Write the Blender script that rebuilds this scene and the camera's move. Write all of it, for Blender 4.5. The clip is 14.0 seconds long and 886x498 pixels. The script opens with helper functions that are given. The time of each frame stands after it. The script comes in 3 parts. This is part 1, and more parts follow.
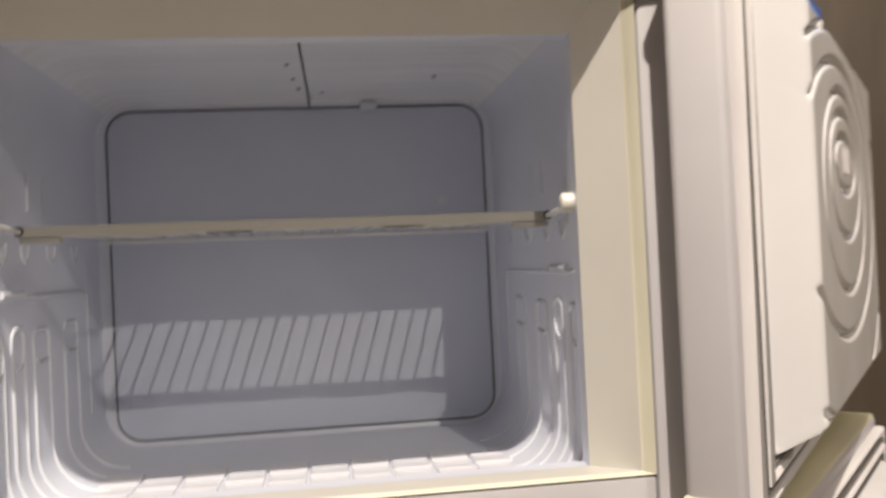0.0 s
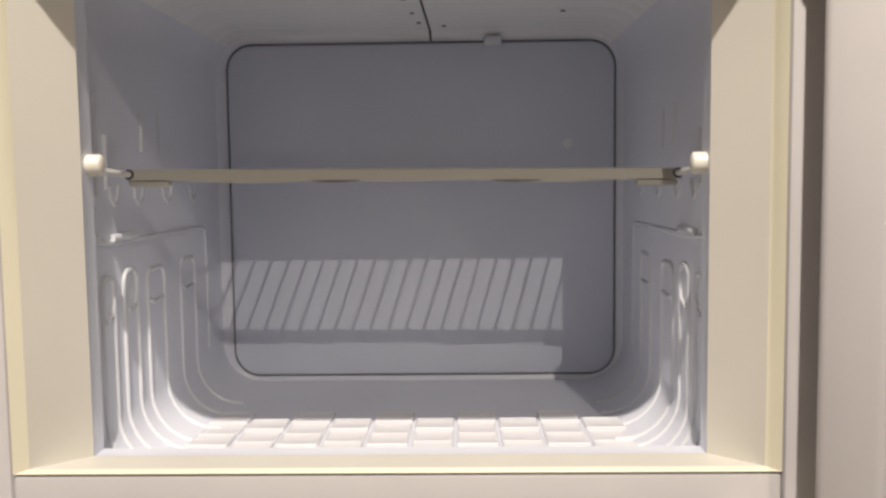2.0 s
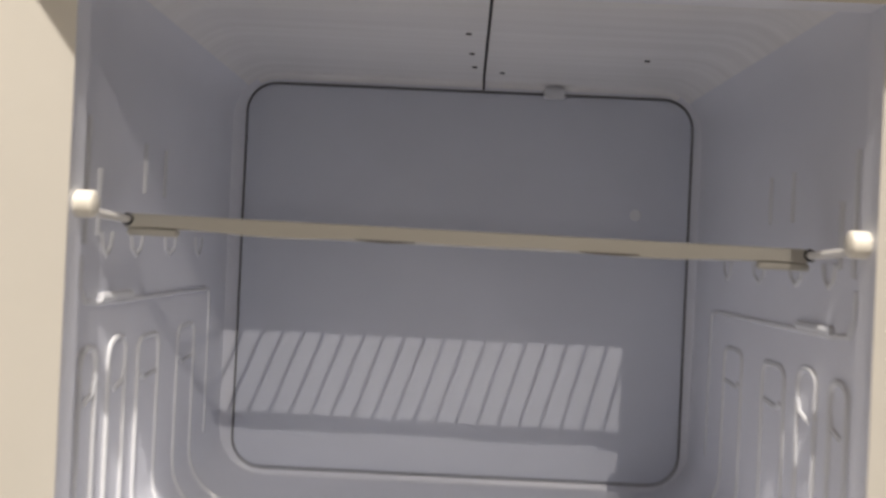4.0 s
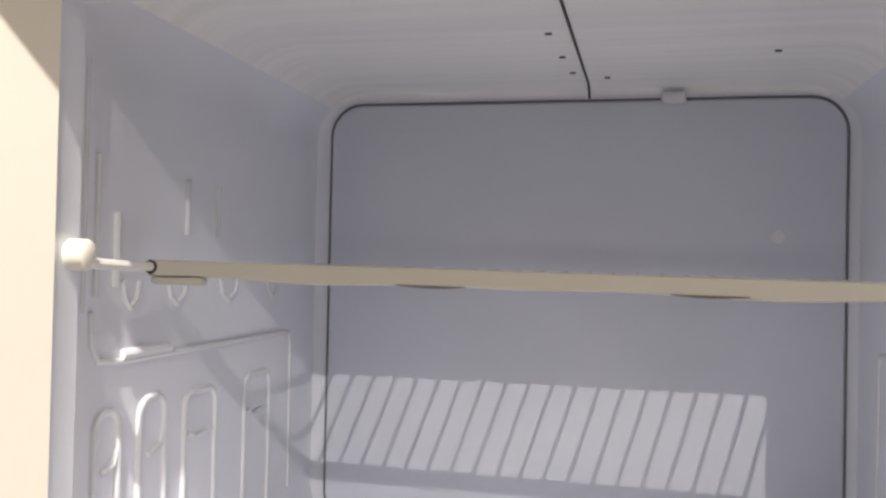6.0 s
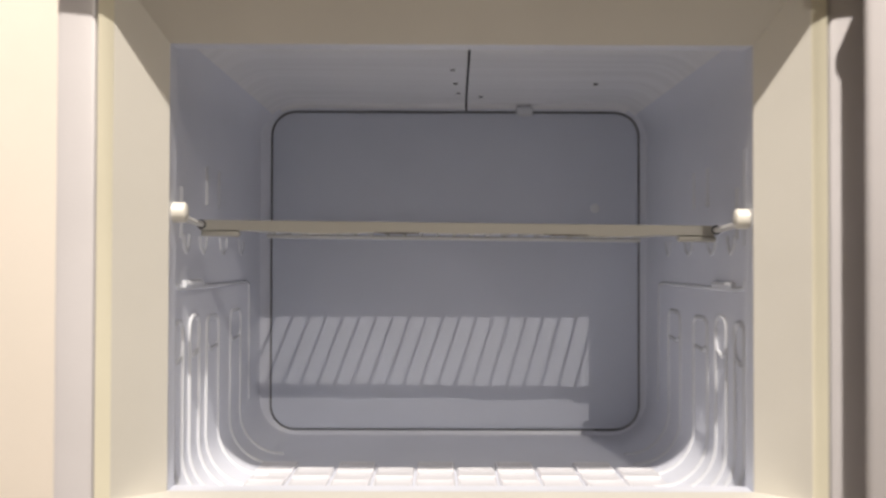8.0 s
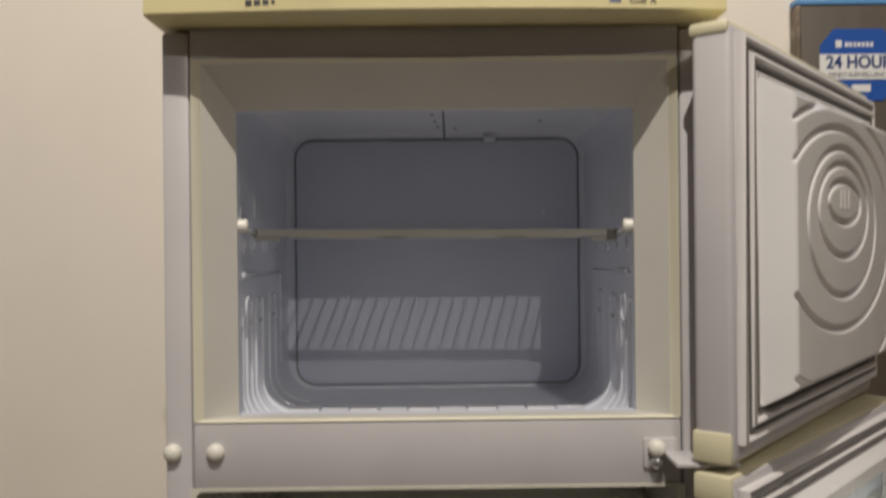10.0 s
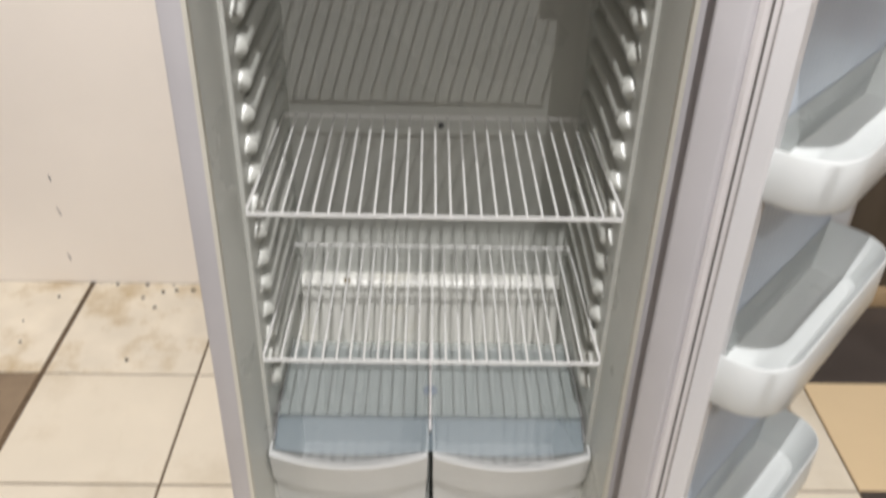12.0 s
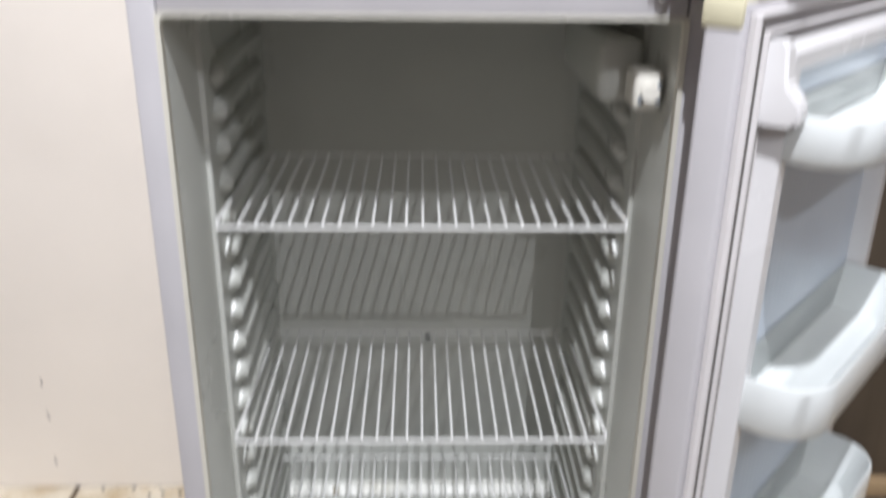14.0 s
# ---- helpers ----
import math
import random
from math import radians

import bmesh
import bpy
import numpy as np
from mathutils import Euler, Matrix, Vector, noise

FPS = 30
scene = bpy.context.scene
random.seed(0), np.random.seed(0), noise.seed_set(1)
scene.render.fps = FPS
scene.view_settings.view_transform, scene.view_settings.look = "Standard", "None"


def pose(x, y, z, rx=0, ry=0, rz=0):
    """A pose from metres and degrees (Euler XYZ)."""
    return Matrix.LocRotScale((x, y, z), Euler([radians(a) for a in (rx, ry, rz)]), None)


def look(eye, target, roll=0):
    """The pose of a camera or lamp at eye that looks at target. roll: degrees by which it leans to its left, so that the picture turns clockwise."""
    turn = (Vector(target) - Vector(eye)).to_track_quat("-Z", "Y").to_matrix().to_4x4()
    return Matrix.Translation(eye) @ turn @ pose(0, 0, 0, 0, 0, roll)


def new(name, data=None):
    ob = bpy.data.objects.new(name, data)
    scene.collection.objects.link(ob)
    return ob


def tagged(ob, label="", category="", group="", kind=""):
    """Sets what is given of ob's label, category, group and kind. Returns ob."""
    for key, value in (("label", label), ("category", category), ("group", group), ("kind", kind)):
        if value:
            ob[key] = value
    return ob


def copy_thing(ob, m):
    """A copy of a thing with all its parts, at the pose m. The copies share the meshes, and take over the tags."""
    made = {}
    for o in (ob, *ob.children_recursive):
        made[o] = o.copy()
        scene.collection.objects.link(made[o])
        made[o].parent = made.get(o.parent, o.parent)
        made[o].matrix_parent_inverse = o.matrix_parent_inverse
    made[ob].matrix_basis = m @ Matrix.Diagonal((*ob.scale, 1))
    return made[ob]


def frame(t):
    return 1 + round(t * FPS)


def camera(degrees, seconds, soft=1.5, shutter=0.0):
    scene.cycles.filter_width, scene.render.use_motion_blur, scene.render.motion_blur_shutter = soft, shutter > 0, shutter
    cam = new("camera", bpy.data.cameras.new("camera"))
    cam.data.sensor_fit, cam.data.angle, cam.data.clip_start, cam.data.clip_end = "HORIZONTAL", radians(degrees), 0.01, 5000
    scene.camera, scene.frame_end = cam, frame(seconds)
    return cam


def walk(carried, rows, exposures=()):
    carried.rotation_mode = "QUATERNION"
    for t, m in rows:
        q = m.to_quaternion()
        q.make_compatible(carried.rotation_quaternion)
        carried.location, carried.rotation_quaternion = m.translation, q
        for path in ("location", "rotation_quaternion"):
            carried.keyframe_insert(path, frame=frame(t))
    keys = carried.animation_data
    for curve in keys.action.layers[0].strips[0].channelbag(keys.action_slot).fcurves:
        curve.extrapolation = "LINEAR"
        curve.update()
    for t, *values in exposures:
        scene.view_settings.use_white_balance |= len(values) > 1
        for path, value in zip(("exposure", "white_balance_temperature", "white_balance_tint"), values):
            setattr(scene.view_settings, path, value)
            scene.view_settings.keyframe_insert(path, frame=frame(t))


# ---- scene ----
cam = camera(54.5, 14.0, soft=2.6, shutter=0.5)
PATH = [
    (0, (0.022, -0.605, 1.518), (0.3, 1.376, 1.539), -2.7),
    (0.5, (0.062, -0.56, 1.537), (0.135, 1.433, 1.39), 0.7),
    (1, (0.053, -0.543, 1.547), (0.05, 1.45, 1.375), -0.4),
    (1.5, (0.048, -0.549, 1.549), (0.025, 1.445, 1.397), -0.1),
    (2, (0.048, -0.56, 1.546), (0.001, 1.434, 1.39), -0.7),
    (2.5, (0.044, -0.567, 1.543), (-0.027, 1.425, 1.385), -0.6),
    (3, (0.052, -0.554, 1.534), (-0.054, 1.435, 1.361), 0.9),
    (3.5, (0.01, -0.518, 1.522), (-0.164, 1.466, 1.346), 2.2),
    (4, (-0.01, -0.426, 1.542), (-0.029, 1.574, 1.552), 2.6),
    (4.2, (0.019, -0.379, 1.54), (-0.169, 1.612, 1.579), 1.2),
    (6.5, (0.053, -0.325, 1.563), (-0.382, 1.627, 1.591), 1.2),
    (7, (0.041, -0.33, 1.561), (-0.386, 1.623, 1.581), 1.1),
    (7.5, (0.016, -0.434, 1.538), (-0.151, 1.559, 1.552), 1.0),
    (7.7, (-0.016, -0.504, 1.523), (-0.027, 1.496, 1.549), 0.5),
    (9.8, (-0.009, -0.911, 1.535), (0.029, 1.088, 1.571), -0.4),
    (10, (0.0, -0.907, 1.534), (0.016, 1.093, 1.532), -0.6),
    (10.5, (0.012, -0.879, 1.485), (-0.005, 1.096, 1.169), -0.0),
    (11, (-0.006, -0.859, 1.427), (0.0, 1.041, 0.805), 1.1),
    (11.5, (-0.016, -0.855, 1.354), (0.029, 0.955, 0.504), 1.4),
    (12, (-0.013, -0.857, 1.304), (0.03, 0.819, 0.213), 1.7),
    (12.5, (-0.011, -0.85, 1.262), (0.041, 0.692, -0.01), 1.9),
    (13, (-0.011, -0.849, 1.244), (0.05, 0.652, -0.076), 2.3),
    (13.5, (-0.011, -0.855, 1.288), (0.052, 0.799, 0.164), 2.2),
    (14, (-0.005, -0.858, 1.384), (0.052, 0.997, 0.638), 0.8),
]
EXPOSURES = [(0, -0.32, 7300, 11), (3, -0.31, 7400, 10), (4, -0.15, 7200, 10), (5.5, 0.44, 7150, 10), (7.0, 0.37, 7150, 10), (7.6, 0.12, 7150, 10), (9.0, -0.87, 7000, 9), (10, -1.1, 7000, 8),
             (10.5, -0.53, 7000, 7), (11, -0.22, 7000, 7), (11.5, -0.05, 6500, 8), (12, -0.03, 6250, 9), (13, -0.11, 5850, 10), (14, 0.07, 5850, 9)]
walk(cam, [(t, look(eye, target, roll)) for t, eye, target, roll in PATH], EXPOSURES)


# ---- light ----
# two small bare bulbs under the ceiling: one over the fridge's front, one further back in the room
LAMP_NEAR = (0.04, -1.25, 3.52)
LAMP_FAR = (0.80, -3.62, 3.935)
W_NEAR, W_FAR = 368.0, 190.0
LAMP_COLOR = (1.0, 0.95, 0.92)

world = bpy.data.worlds.new("room_dark")
world.use_nodes = True
world.node_tree.nodes["Background"].inputs[0].default_value = (0.9, 0.85, 0.8, 1)
world.node_tree.nodes["Background"].inputs[1].default_value = 0.02
scene.world = world


# ---- materials ----
def srgb(r, g, b):
    return tuple((c / 255 / 12.92 if c <= 10 else ((c / 255 + 0.055) / 1.055) ** 2.4) for c in (r, g, b))


def mat(name, color, rough=0.5, metal=0.0, vary=0.06, scale=8.0, bump=0.0, bump_scale=120.0, stain=None, stain_amt=0.0, stain_scale=3.0,
        streak=None, coat=0.0, piece=0.0, stain_from=0.52):
    m = bpy.data.materials.new(name)
    m.use_nodes = True
    nt = m.node_tree
    b = nt.nodes["Principled BSDF"]
    b.inputs["Roughness"].default_value = rough
    b.inputs["Metallic"].default_value = metal
    b.inputs["Coat Weight"].default_value = coat
    co = nt.nodes.new("ShaderNodeTexCoord")
    src = co.outputs["Object"]
    if streak:
        mp = nt.nodes.new("ShaderNodeMapping")
        mp.inputs["Scale"].default_value = streak
        nt.links.new(src, mp.inputs["Vector"])
        src = mp.outputs["Vector"]
    n1 = nt.nodes.new("ShaderNodeTexNoise")
    n1.inputs["Scale"].default_value = scale
    n1.inputs["Detail"].default_value = 6
    nt.links.new(src, n1.inputs["Vector"])
    mr = nt.nodes.new("ShaderNodeMapRange")
    mr.inputs[1].default_value, mr.inputs[2].default_value = 0.3, 0.7
    mr.inputs[3].default_value, mr.inputs[4].default_value = 1 - vary, 1 + vary * 0.5
    nt.links.new(n1.outputs["Fac"], mr.inputs[0])
    mul = nt.nodes.new("ShaderNodeMix")
    mul.data_type, mul.blend_type = "RGBA", "MULTIPLY"
    mul.inputs[0].default_value = 1
    mul.inputs[6].default_value = (*color, 1)
    nt.links.new(mr.outputs[0], mul.inputs[7])
    out = mul.outputs[2]
    if piece:
        oi = nt.nodes.new("ShaderNodeObjectInfo")
        pr = nt.nodes.new("ShaderNodeMapRange")
        pr.inputs[3].default_value, pr.inputs[4].default_value = 1 - piece, 1 + piece * 0.4
        nt.links.new(oi.outputs["Random"], pr.inputs[0])
        pm = nt.nodes.new("ShaderNodeMix")
        pm.data_type, pm.blend_type = "RGBA", "MULTIPLY"
        pm.inputs[0].default_value = 1
        nt.links.new(out, pm.inputs[6])
        nt.links.new(pr.outputs[0], pm.inputs[7])
        out = pm.outputs[2]
    if stain:
        geo = nt.nodes.new("ShaderNodeNewGeometry")
        n2 = nt.nodes.new("ShaderNodeTexNoise")
        n2.inputs["Scale"].default_value = stain_scale
        n2.inputs["Detail"].default_value = 8
        n2.inputs["Roughness"].default_value = 0.65
        nt.links.new(geo.outputs["Position"], n2.inputs["Vector"])
        sr = nt.nodes.new("ShaderNodeMapRange")
        sr.inputs[1].default_value, sr.inputs[2].default_value = stain_from, stain_from + 0.2
        sr.inputs[4].default_value = stain_amt
        nt.links.new(n2.outputs["Fac"], sr.inputs[0])
        sm = nt.nodes.new("ShaderNodeMix")
        sm.data_type = "RGBA"
        nt.links.new(sr.outputs[0], sm.inputs[0])
        nt.links.new(out, sm.inputs[6])
        sm.inputs[7].default_value = (*stain, 1)
        out = sm.outputs[2]
    nt.links.new(out, b.inputs["Base Color"])
    rr = nt.nodes.new("ShaderNodeMapRange")
    rr.inputs[3].default_value, rr.inputs[4].default_value = max(0.03, rough - 0.07), min(1, rough + 0.09)
    nt.links.new(n1.outputs["Fac"], rr.inputs[0])
    nt.links.new(rr.outputs[0], b.inputs["Roughness"])
    if bump:
        n3 = nt.nodes.new("ShaderNodeTexNoise")
        n3.inputs["Scale"].default_value = bump_scale
        n3.inputs["Detail"].default_value = 4
        nt.links.new(src, n3.inputs["Vector"])
        bp = nt.nodes.new("ShaderNodeBump")
        bp.inputs["Strength"].default_value = bump
        bp.inputs["Distance"].default_value = 0.002
        nt.links.new(n3.outputs["Fac"], bp.inputs["Height"])
        nt.links.new(bp.outputs["Normal"], b.inputs["Normal"])
    return m


M_ENAMEL = mat("white_enamel", (0.56, 0.545, 0.56), 0.35, bump=0.05, bump_scale=300)
M_CREAM = mat("cream_plastic", (0.48, 0.47, 0.42), 0.4, vary=0.05, bump=0.04)
M_YELLOWED = mat("yellowed_plastic", (0.72, 0.64, 0.36), 0.4, vary=0.08, stain=(0.5, 0.4, 0.2), stain_amt=0.15, stain_scale=14)
M_CAP = mat("pale_yellowed_cap", (0.70, 0.66, 0.47), 0.4, vary=0.08)
M_RIM = mat("pale_yellow_rim", (0.73, 0.70, 0.56), 0.4)
M_FRIDGERIM = mat("cream_fridge_rim", (0.68, 0.66, 0.575), 0.4)
M_THROAT = mat("ivory_plastic", (0.62, 0.605, 0.555), 0.42, vary=0.05)
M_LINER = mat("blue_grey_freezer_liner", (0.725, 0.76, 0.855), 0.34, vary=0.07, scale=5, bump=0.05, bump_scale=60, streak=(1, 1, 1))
# streaks are the liner's own; the lighter tone stands in for bounced light
M_LINER_TOP = mat("streaked_liner_lightened", (0.83, 0.845, 0.885), 0.33, vary=0.07, scale=6, bump=0.012, bump_scale=14, streak=(0.5, 14, 0.5))
M_BACKPLATE = mat("freezer_back_plate", (0.70, 0.745, 0.85), 0.38, vary=0.08, scale=4, bump=0.06, bump_scale=30)
M_GROOVE = mat("dark_groove", (0.03, 0.03, 0.035), 0.7)
M_GROOVE_SOFT = mat("grey_groove", (0.19, 0.20, 0.22), 0.7)
M_RIB = mat("pale_liner_rib", (0.72, 0.75, 0.80), 0.12, vary=0.04)
M_FROSTFLOOR = mat("pale_liner_floor", (0.76, 0.765, 0.81), 0.35, vary=0.08, scale=20, bump=0.1, bump_scale=60)
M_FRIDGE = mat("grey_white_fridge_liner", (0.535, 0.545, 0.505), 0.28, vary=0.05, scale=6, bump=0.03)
M_HUMP = mat("ribbed_liner_step", (0.74, 0.74, 0.69), 0.3, vary=0.1, scale=10, stain=(0.45, 0.38, 0.18), stain_amt=0.35, stain_scale=9)
M_WIRE = mat("white_coated_wire", (0.74, 0.74, 0.72), 0.22, vary=0.04)
M_METAL = mat("bright_metal", (0.72, 0.72, 0.74), 0.22, metal=0.9)
M_GASKET = mat("grey_rubber_gasket", (0.74, 0.715, 0.71), 0.6, vary=0.08)
M_GASKET_MID = mat("blue_grey_button", (0.22, 0.25, 0.29), 0.5)
M_GAP_SHADE = mat("gap_shade", (0.13, 0.12, 0.11), 0.7)
M_DOORLINER = mat("white_door_liner", (0.76, 0.75, 0.75), 0.24, vary=0.04, bump=0.03)
M_DOORBLUE = mat("darker_blue_door_liner", (0.58, 0.64, 0.72), 0.3, vary=0.05)
M_BALCONY = mat("white_balcony_plastic", (0.76, 0.79, 0.78), 0.3, vary=0.04)
M_DRAWER = mat("milky_drawer_plastic", (0.66, 0.67, 0.66), 0.32, vary=0.05, scale=12)
M_WHITE = mat("white_knob_plastic", (0.76, 0.74, 0.67), 0.35, vary=0.04)
M_INK = mat("grey_ink", (0.06, 0.06, 0.075), 0.5)
M_BLUEINK = mat("blue_ink", (0.14, 0.18, 0.34), 0.5)
M_WALL = mat("cream_painted_wall", (0.90, 0.84, 0.76), 0.75, vary=0.06, scale=1.6, bump=0.12, bump_scale=45, stain=(0.62, 0.54, 0.46), stain_amt=0.10, stain_scale=1.2)
M_SCUFF = mat("black_scuff", (0.05, 0.04, 0.035), 0.8)
# unseen ceiling and walls: assumed dark, so less light bounces back
M_CEIL = mat("unseen_dark_ceiling", (0.24, 0.23, 0.22), 0.85, vary=0.1)
M_FARWALL = mat("unseen_dark_wall", (0.18, 0.16, 0.15), 0.8, vary=0.2, scale=2)
M_TILE = mat("cream_floor_tile", (0.78, 0.71, 0.58), 0.3, vary=0.08, scale=4, bump=0.05, bump_scale=30, stain=(0.42, 0.33, 0.20), stain_amt=0.45, stain_scale=2.6, piece=0.06)
M_TILE_DIRTY = mat("dirty_floor_tile", (0.80, 0.73, 0.60), 0.45, vary=0.12, scale=9, bump=0.15, bump_scale=40, stain=(0.46, 0.33, 0.15), stain_amt=0.9, stain_scale=7, piece=0.05, stain_from=0.5)
M_TILE_SAND = mat("sand_floor_tile", (0.74, 0.58, 0.36), 0.3, vary=0.06, scale=4, piece=0.04)
M_TILE_DARK = mat("dark_brown_floor_tile", (0.075, 0.062, 0.055), 0.35, vary=0.2, scale=6, bump=0.05)
M_TILE_BROWN = mat("worn_brown_tile", (0.27, 0.20, 0.13), 0.5, vary=0.3, scale=10, bump=0.2)
M_GROUT = mat("brown_grout", (0.13, 0.09, 0.055), 0.85, vary=0.25, scale=20)
M_BROWN = mat("dark_brown_panel", (0.085, 0.066, 0.048), 0.5, vary=0.18, scale=5, streak=(6, 6, 0.7))
M_FRAMEWOOD = mat("tan_wood_strip", (0.42, 0.30, 0.17), 0.5, vary=0.2, scale=9, streak=(1, 6, 6))
M_WORNEDGE = mat("worn_dark_edge", (0.15, 0.115, 0.08), 0.6, vary=0.3, scale=12, streak=(1, 6, 1), stain=(0.45, 0.38, 0.30), stain_amt=0.6, stain_scale=30)
M_SIGNBLUE = mat("sign_blue", (0.02, 0.10, 0.42), 0.35, vary=0.03)
M_SIGNNAVY = mat("sign_navy", (0.012, 0.04, 0.17), 0.4, vary=0.03)
M_SIGNWHITE = mat("sign_white", (0.85, 0.85, 0.84), 0.35, vary=0.02)
M_BLUEPANEL = mat("sky_blue_panel", (0.10, 0.30, 0.62), 0.5)
M_RUST = mat("rust_spot", (0.22, 0.15, 0.04), 0.8, vary=0.3, scale=60)

def clear_plastic(name, color, alpha):
    m = bpy.data.materials.new(name)
    m.use_nodes = True
    b = m.node_tree.nodes["Principled BSDF"]
    b.inputs["Base Color"].default_value = (*color, 1)
    b.inputs["Roughness"].default_value = 0.12
    b.inputs["Alpha"].default_value = alpha
    return m


M_GLASS = clear_plastic("clear_ribbed_plastic", (0.52, 0.58, 0.57), 0.30)
M_GLASS_LIP = clear_plastic("blue_clear_plastic", (0.36, 0.45, 0.51), 0.22)


# ---- mesh helpers ----
def box(bm, x0, x1, y0, y1, z0, z1, bevel=0.0, seg=2):
    vs = [bm.verts.new((x, y, z)) for x in (x0, x1) for y in (y0, y1) for z in (z0, z1)]
    fs = [bm.faces.new([vs[i] for i in f]) for f in ((0, 1, 3, 2), (4, 6, 7, 5), (0, 4, 5, 1), (2, 3, 7, 6), (0, 2, 6, 4), (1, 5, 7, 3))]
    if bevel:
        es = list({e for f in fs for e in f.edges})
        bmesh.ops.bevel(bm, geom=es, offset=bevel, segments=seg, profile=0.5, affect="EDGES")
    return bm


def tube(bm, pts, r, n=8, closed=False):
    pts = [Vector(p) for p in pts]
    rings = []
    ref = None
    k = len(pts)
    for i, p in enumerate(pts):
        a = pts[(i - 1) % k] if closed or i > 0 else p
        b = pts[(i + 1) % k] if closed or i < k - 1 else p
        d = (b - a).normalized()
        if ref is None:
            ref = d.orthogonal().normalized()
        ref = (ref - d * ref.dot(d)).normalized()
        o = d.cross(ref)
        rings.append([bm.verts.new(p + r * (math.cos(2 * math.pi * j / n) * ref + math.sin(2 * math.pi * j / n) * o)) for j in range(n)])
    for i in range(k if closed else k - 1):
        A, B = rings[i], rings[(i + 1) % k]
        for j in range(n):
            bm.faces.new((A[j], A[(j + 1) % n], B[(j + 1) % n], B[j]))
    if not closed:
        bm.faces.new(rings[0][::-1])
        bm.faces.new(rings[-1])
    return bm


def loft(bm, sections, closed=True, cap0=False, cap1=False, flip=False):
    rings = [[bm.verts.new(p) for p in s] for s in sections]
    n = len(rings[0])
    for A, B in zip(rings, rings[1:]):
        for j in range(n if closed else n - 1):
            q = (A[j], A[(j + 1) % n], B[(j + 1) % n], B[j])
            bm.faces.new(q[::-1] if flip else q)
    if cap0:
        bm.faces.new(rings[0] if flip else rings[0][::-1])
    if cap1:
        bm.faces.new(rings[-1][::-1] if flip else rings[-1])
    return bm


def dome(bm, c, r, axis=(0, -1, 0), h=0.6, n=16, rings=6, stem=0.0):
    """A button: a short stem with a rounded head that points along axis."""
    ax = Vector(axis).normalized()
    e1 = ax.orthogonal().normalized()
    e2 = ax.cross(e1)
    c = Vector(c)
    secs = []
    prof = [(r, 0.0), (r, stem)] + [(r * math.cos(a), stem + r * h * math.sin(a)) for a in [i * math.pi / 2 / rings for i in range(1, rings)]] + [(r * 0.05, stem + r * h)]
    for rr, d in prof:
        secs.append([c + ax * d + rr * (math.cos(2 * math.pi * j / n) * e1 + math.sin(2 * math.pi * j / n) * e2) for j in range(n)])
    return loft(bm, secs, cap0=True, cap1=True)


def rrect(hw, z0, z1, r, y, n=6, cx=0.0):
    """Points of a rounded rectangle in the plane y."""
    pts = []
    for (x, z, a0) in ((cx + hw - r, z1 - r, 0), (cx - hw + r, z1 - r, 90), (cx - hw + r, z0 + r, 180), (cx + hw - r, z0 + r, 270)):
        for i in range(n + 1):
            a = radians(a0 + 90 * i / n)
            pts.append((x + r * math.cos(a), y, z + r * math.sin(a)))
    return pts


def smooth(me, angle=35):
    for p in me.polygons:
        p.use_smooth = True
    me.set_sharp_from_angle(angle=radians(angle))


def part(name, bm, material, parent=None, label="", soft=True):
    me = bpy.data.meshes.new(name)
    bmesh.ops.recalc_face_normals(bm, faces=bm.faces)
    bm.to_mesh(me)
    bm.free()
    for m in (material if isinstance(material, (list, tuple)) else (material,)):
        me.materials.append(m)
    if soft:
        smooth(me)
    ob = new(name, me)
    if parent is not None:
        ob.parent = parent
    if label:
        tagged(ob, label)
    return ob


def thing(name, loc, label, category, group="", kind=""):
    ob = new(name)
    ob.empty_display_size = 0.1
    ob.location = loc
    return tagged(ob, label, category, group, kind)


def text(name, body, size, m, material, parent, label="", depth=0.0004, bold=0.0):
    cu = bpy.data.curves.new(name, "FONT")
    cu.body, cu.size, cu.extrude, cu.align_x = body, size, depth, "CENTER"
    cu.offset = bold
    tmp = bpy.data.objects.new("tmp", cu)
    scene.collection.objects.link(tmp)
    me = bpy.data.meshes.new_from_object(tmp.evaluated_get(bpy.context.evaluated_depsgraph_get()))
    bpy.data.objects.remove(tmp)
    me.materials.clear()
    me.materials.append(material)
    ob = new(name, me)
    ob.parent = parent
    ob.matrix_local = m
    if label:
        tagged(ob, label)
    return ob


B = bmesh.new

# ---- the room ----
X0, X1, Y0, Y1, ZC = -2.3, 3.4, -6.2, 0.965, 4.25
part("wall_north", box(B(), X0 - 0.1, X1 + 0.1, Y1, Y1 + 0.12, 0, ZC), M_WALL, label="cream painted wall with black scuffs behind the fridge")["kind"] = "structure"
# the other walls and the ceiling are unseen, kept dark for harder shadows
part("wall_south", box(B(), X0 - 0.1, X1 + 0.1, Y0 - 0.12, Y0, 0, ZC), M_FARWALL, label="unseen wall across the room, dark brown-grey to cut bounce light")["kind"] = "structure"
part("wall_west", box(B(), X0 - 0.12, X0, Y0, Y1, 0, ZC), M_FARWALL, label="unseen side wall of the room, dark brown-grey to cut bounce light")["kind"] = "structure"
part("wall_east", box(B(), X1, X1 + 0.12, Y0, Y1, 0, ZC), M_FARWALL, label="unseen side wall of the room, dark brown-grey to cut bounce light")["kind"] = "structure"
part("ceiling", box(B(), X0 - 0.1, X1 + 0.1, Y0 - 0.1, Y1 + 0.1, ZC, ZC + 0.1), M_CEIL, label="unseen ceiling high overhead, dark grey to cut bounce light")["kind"] = "structure"
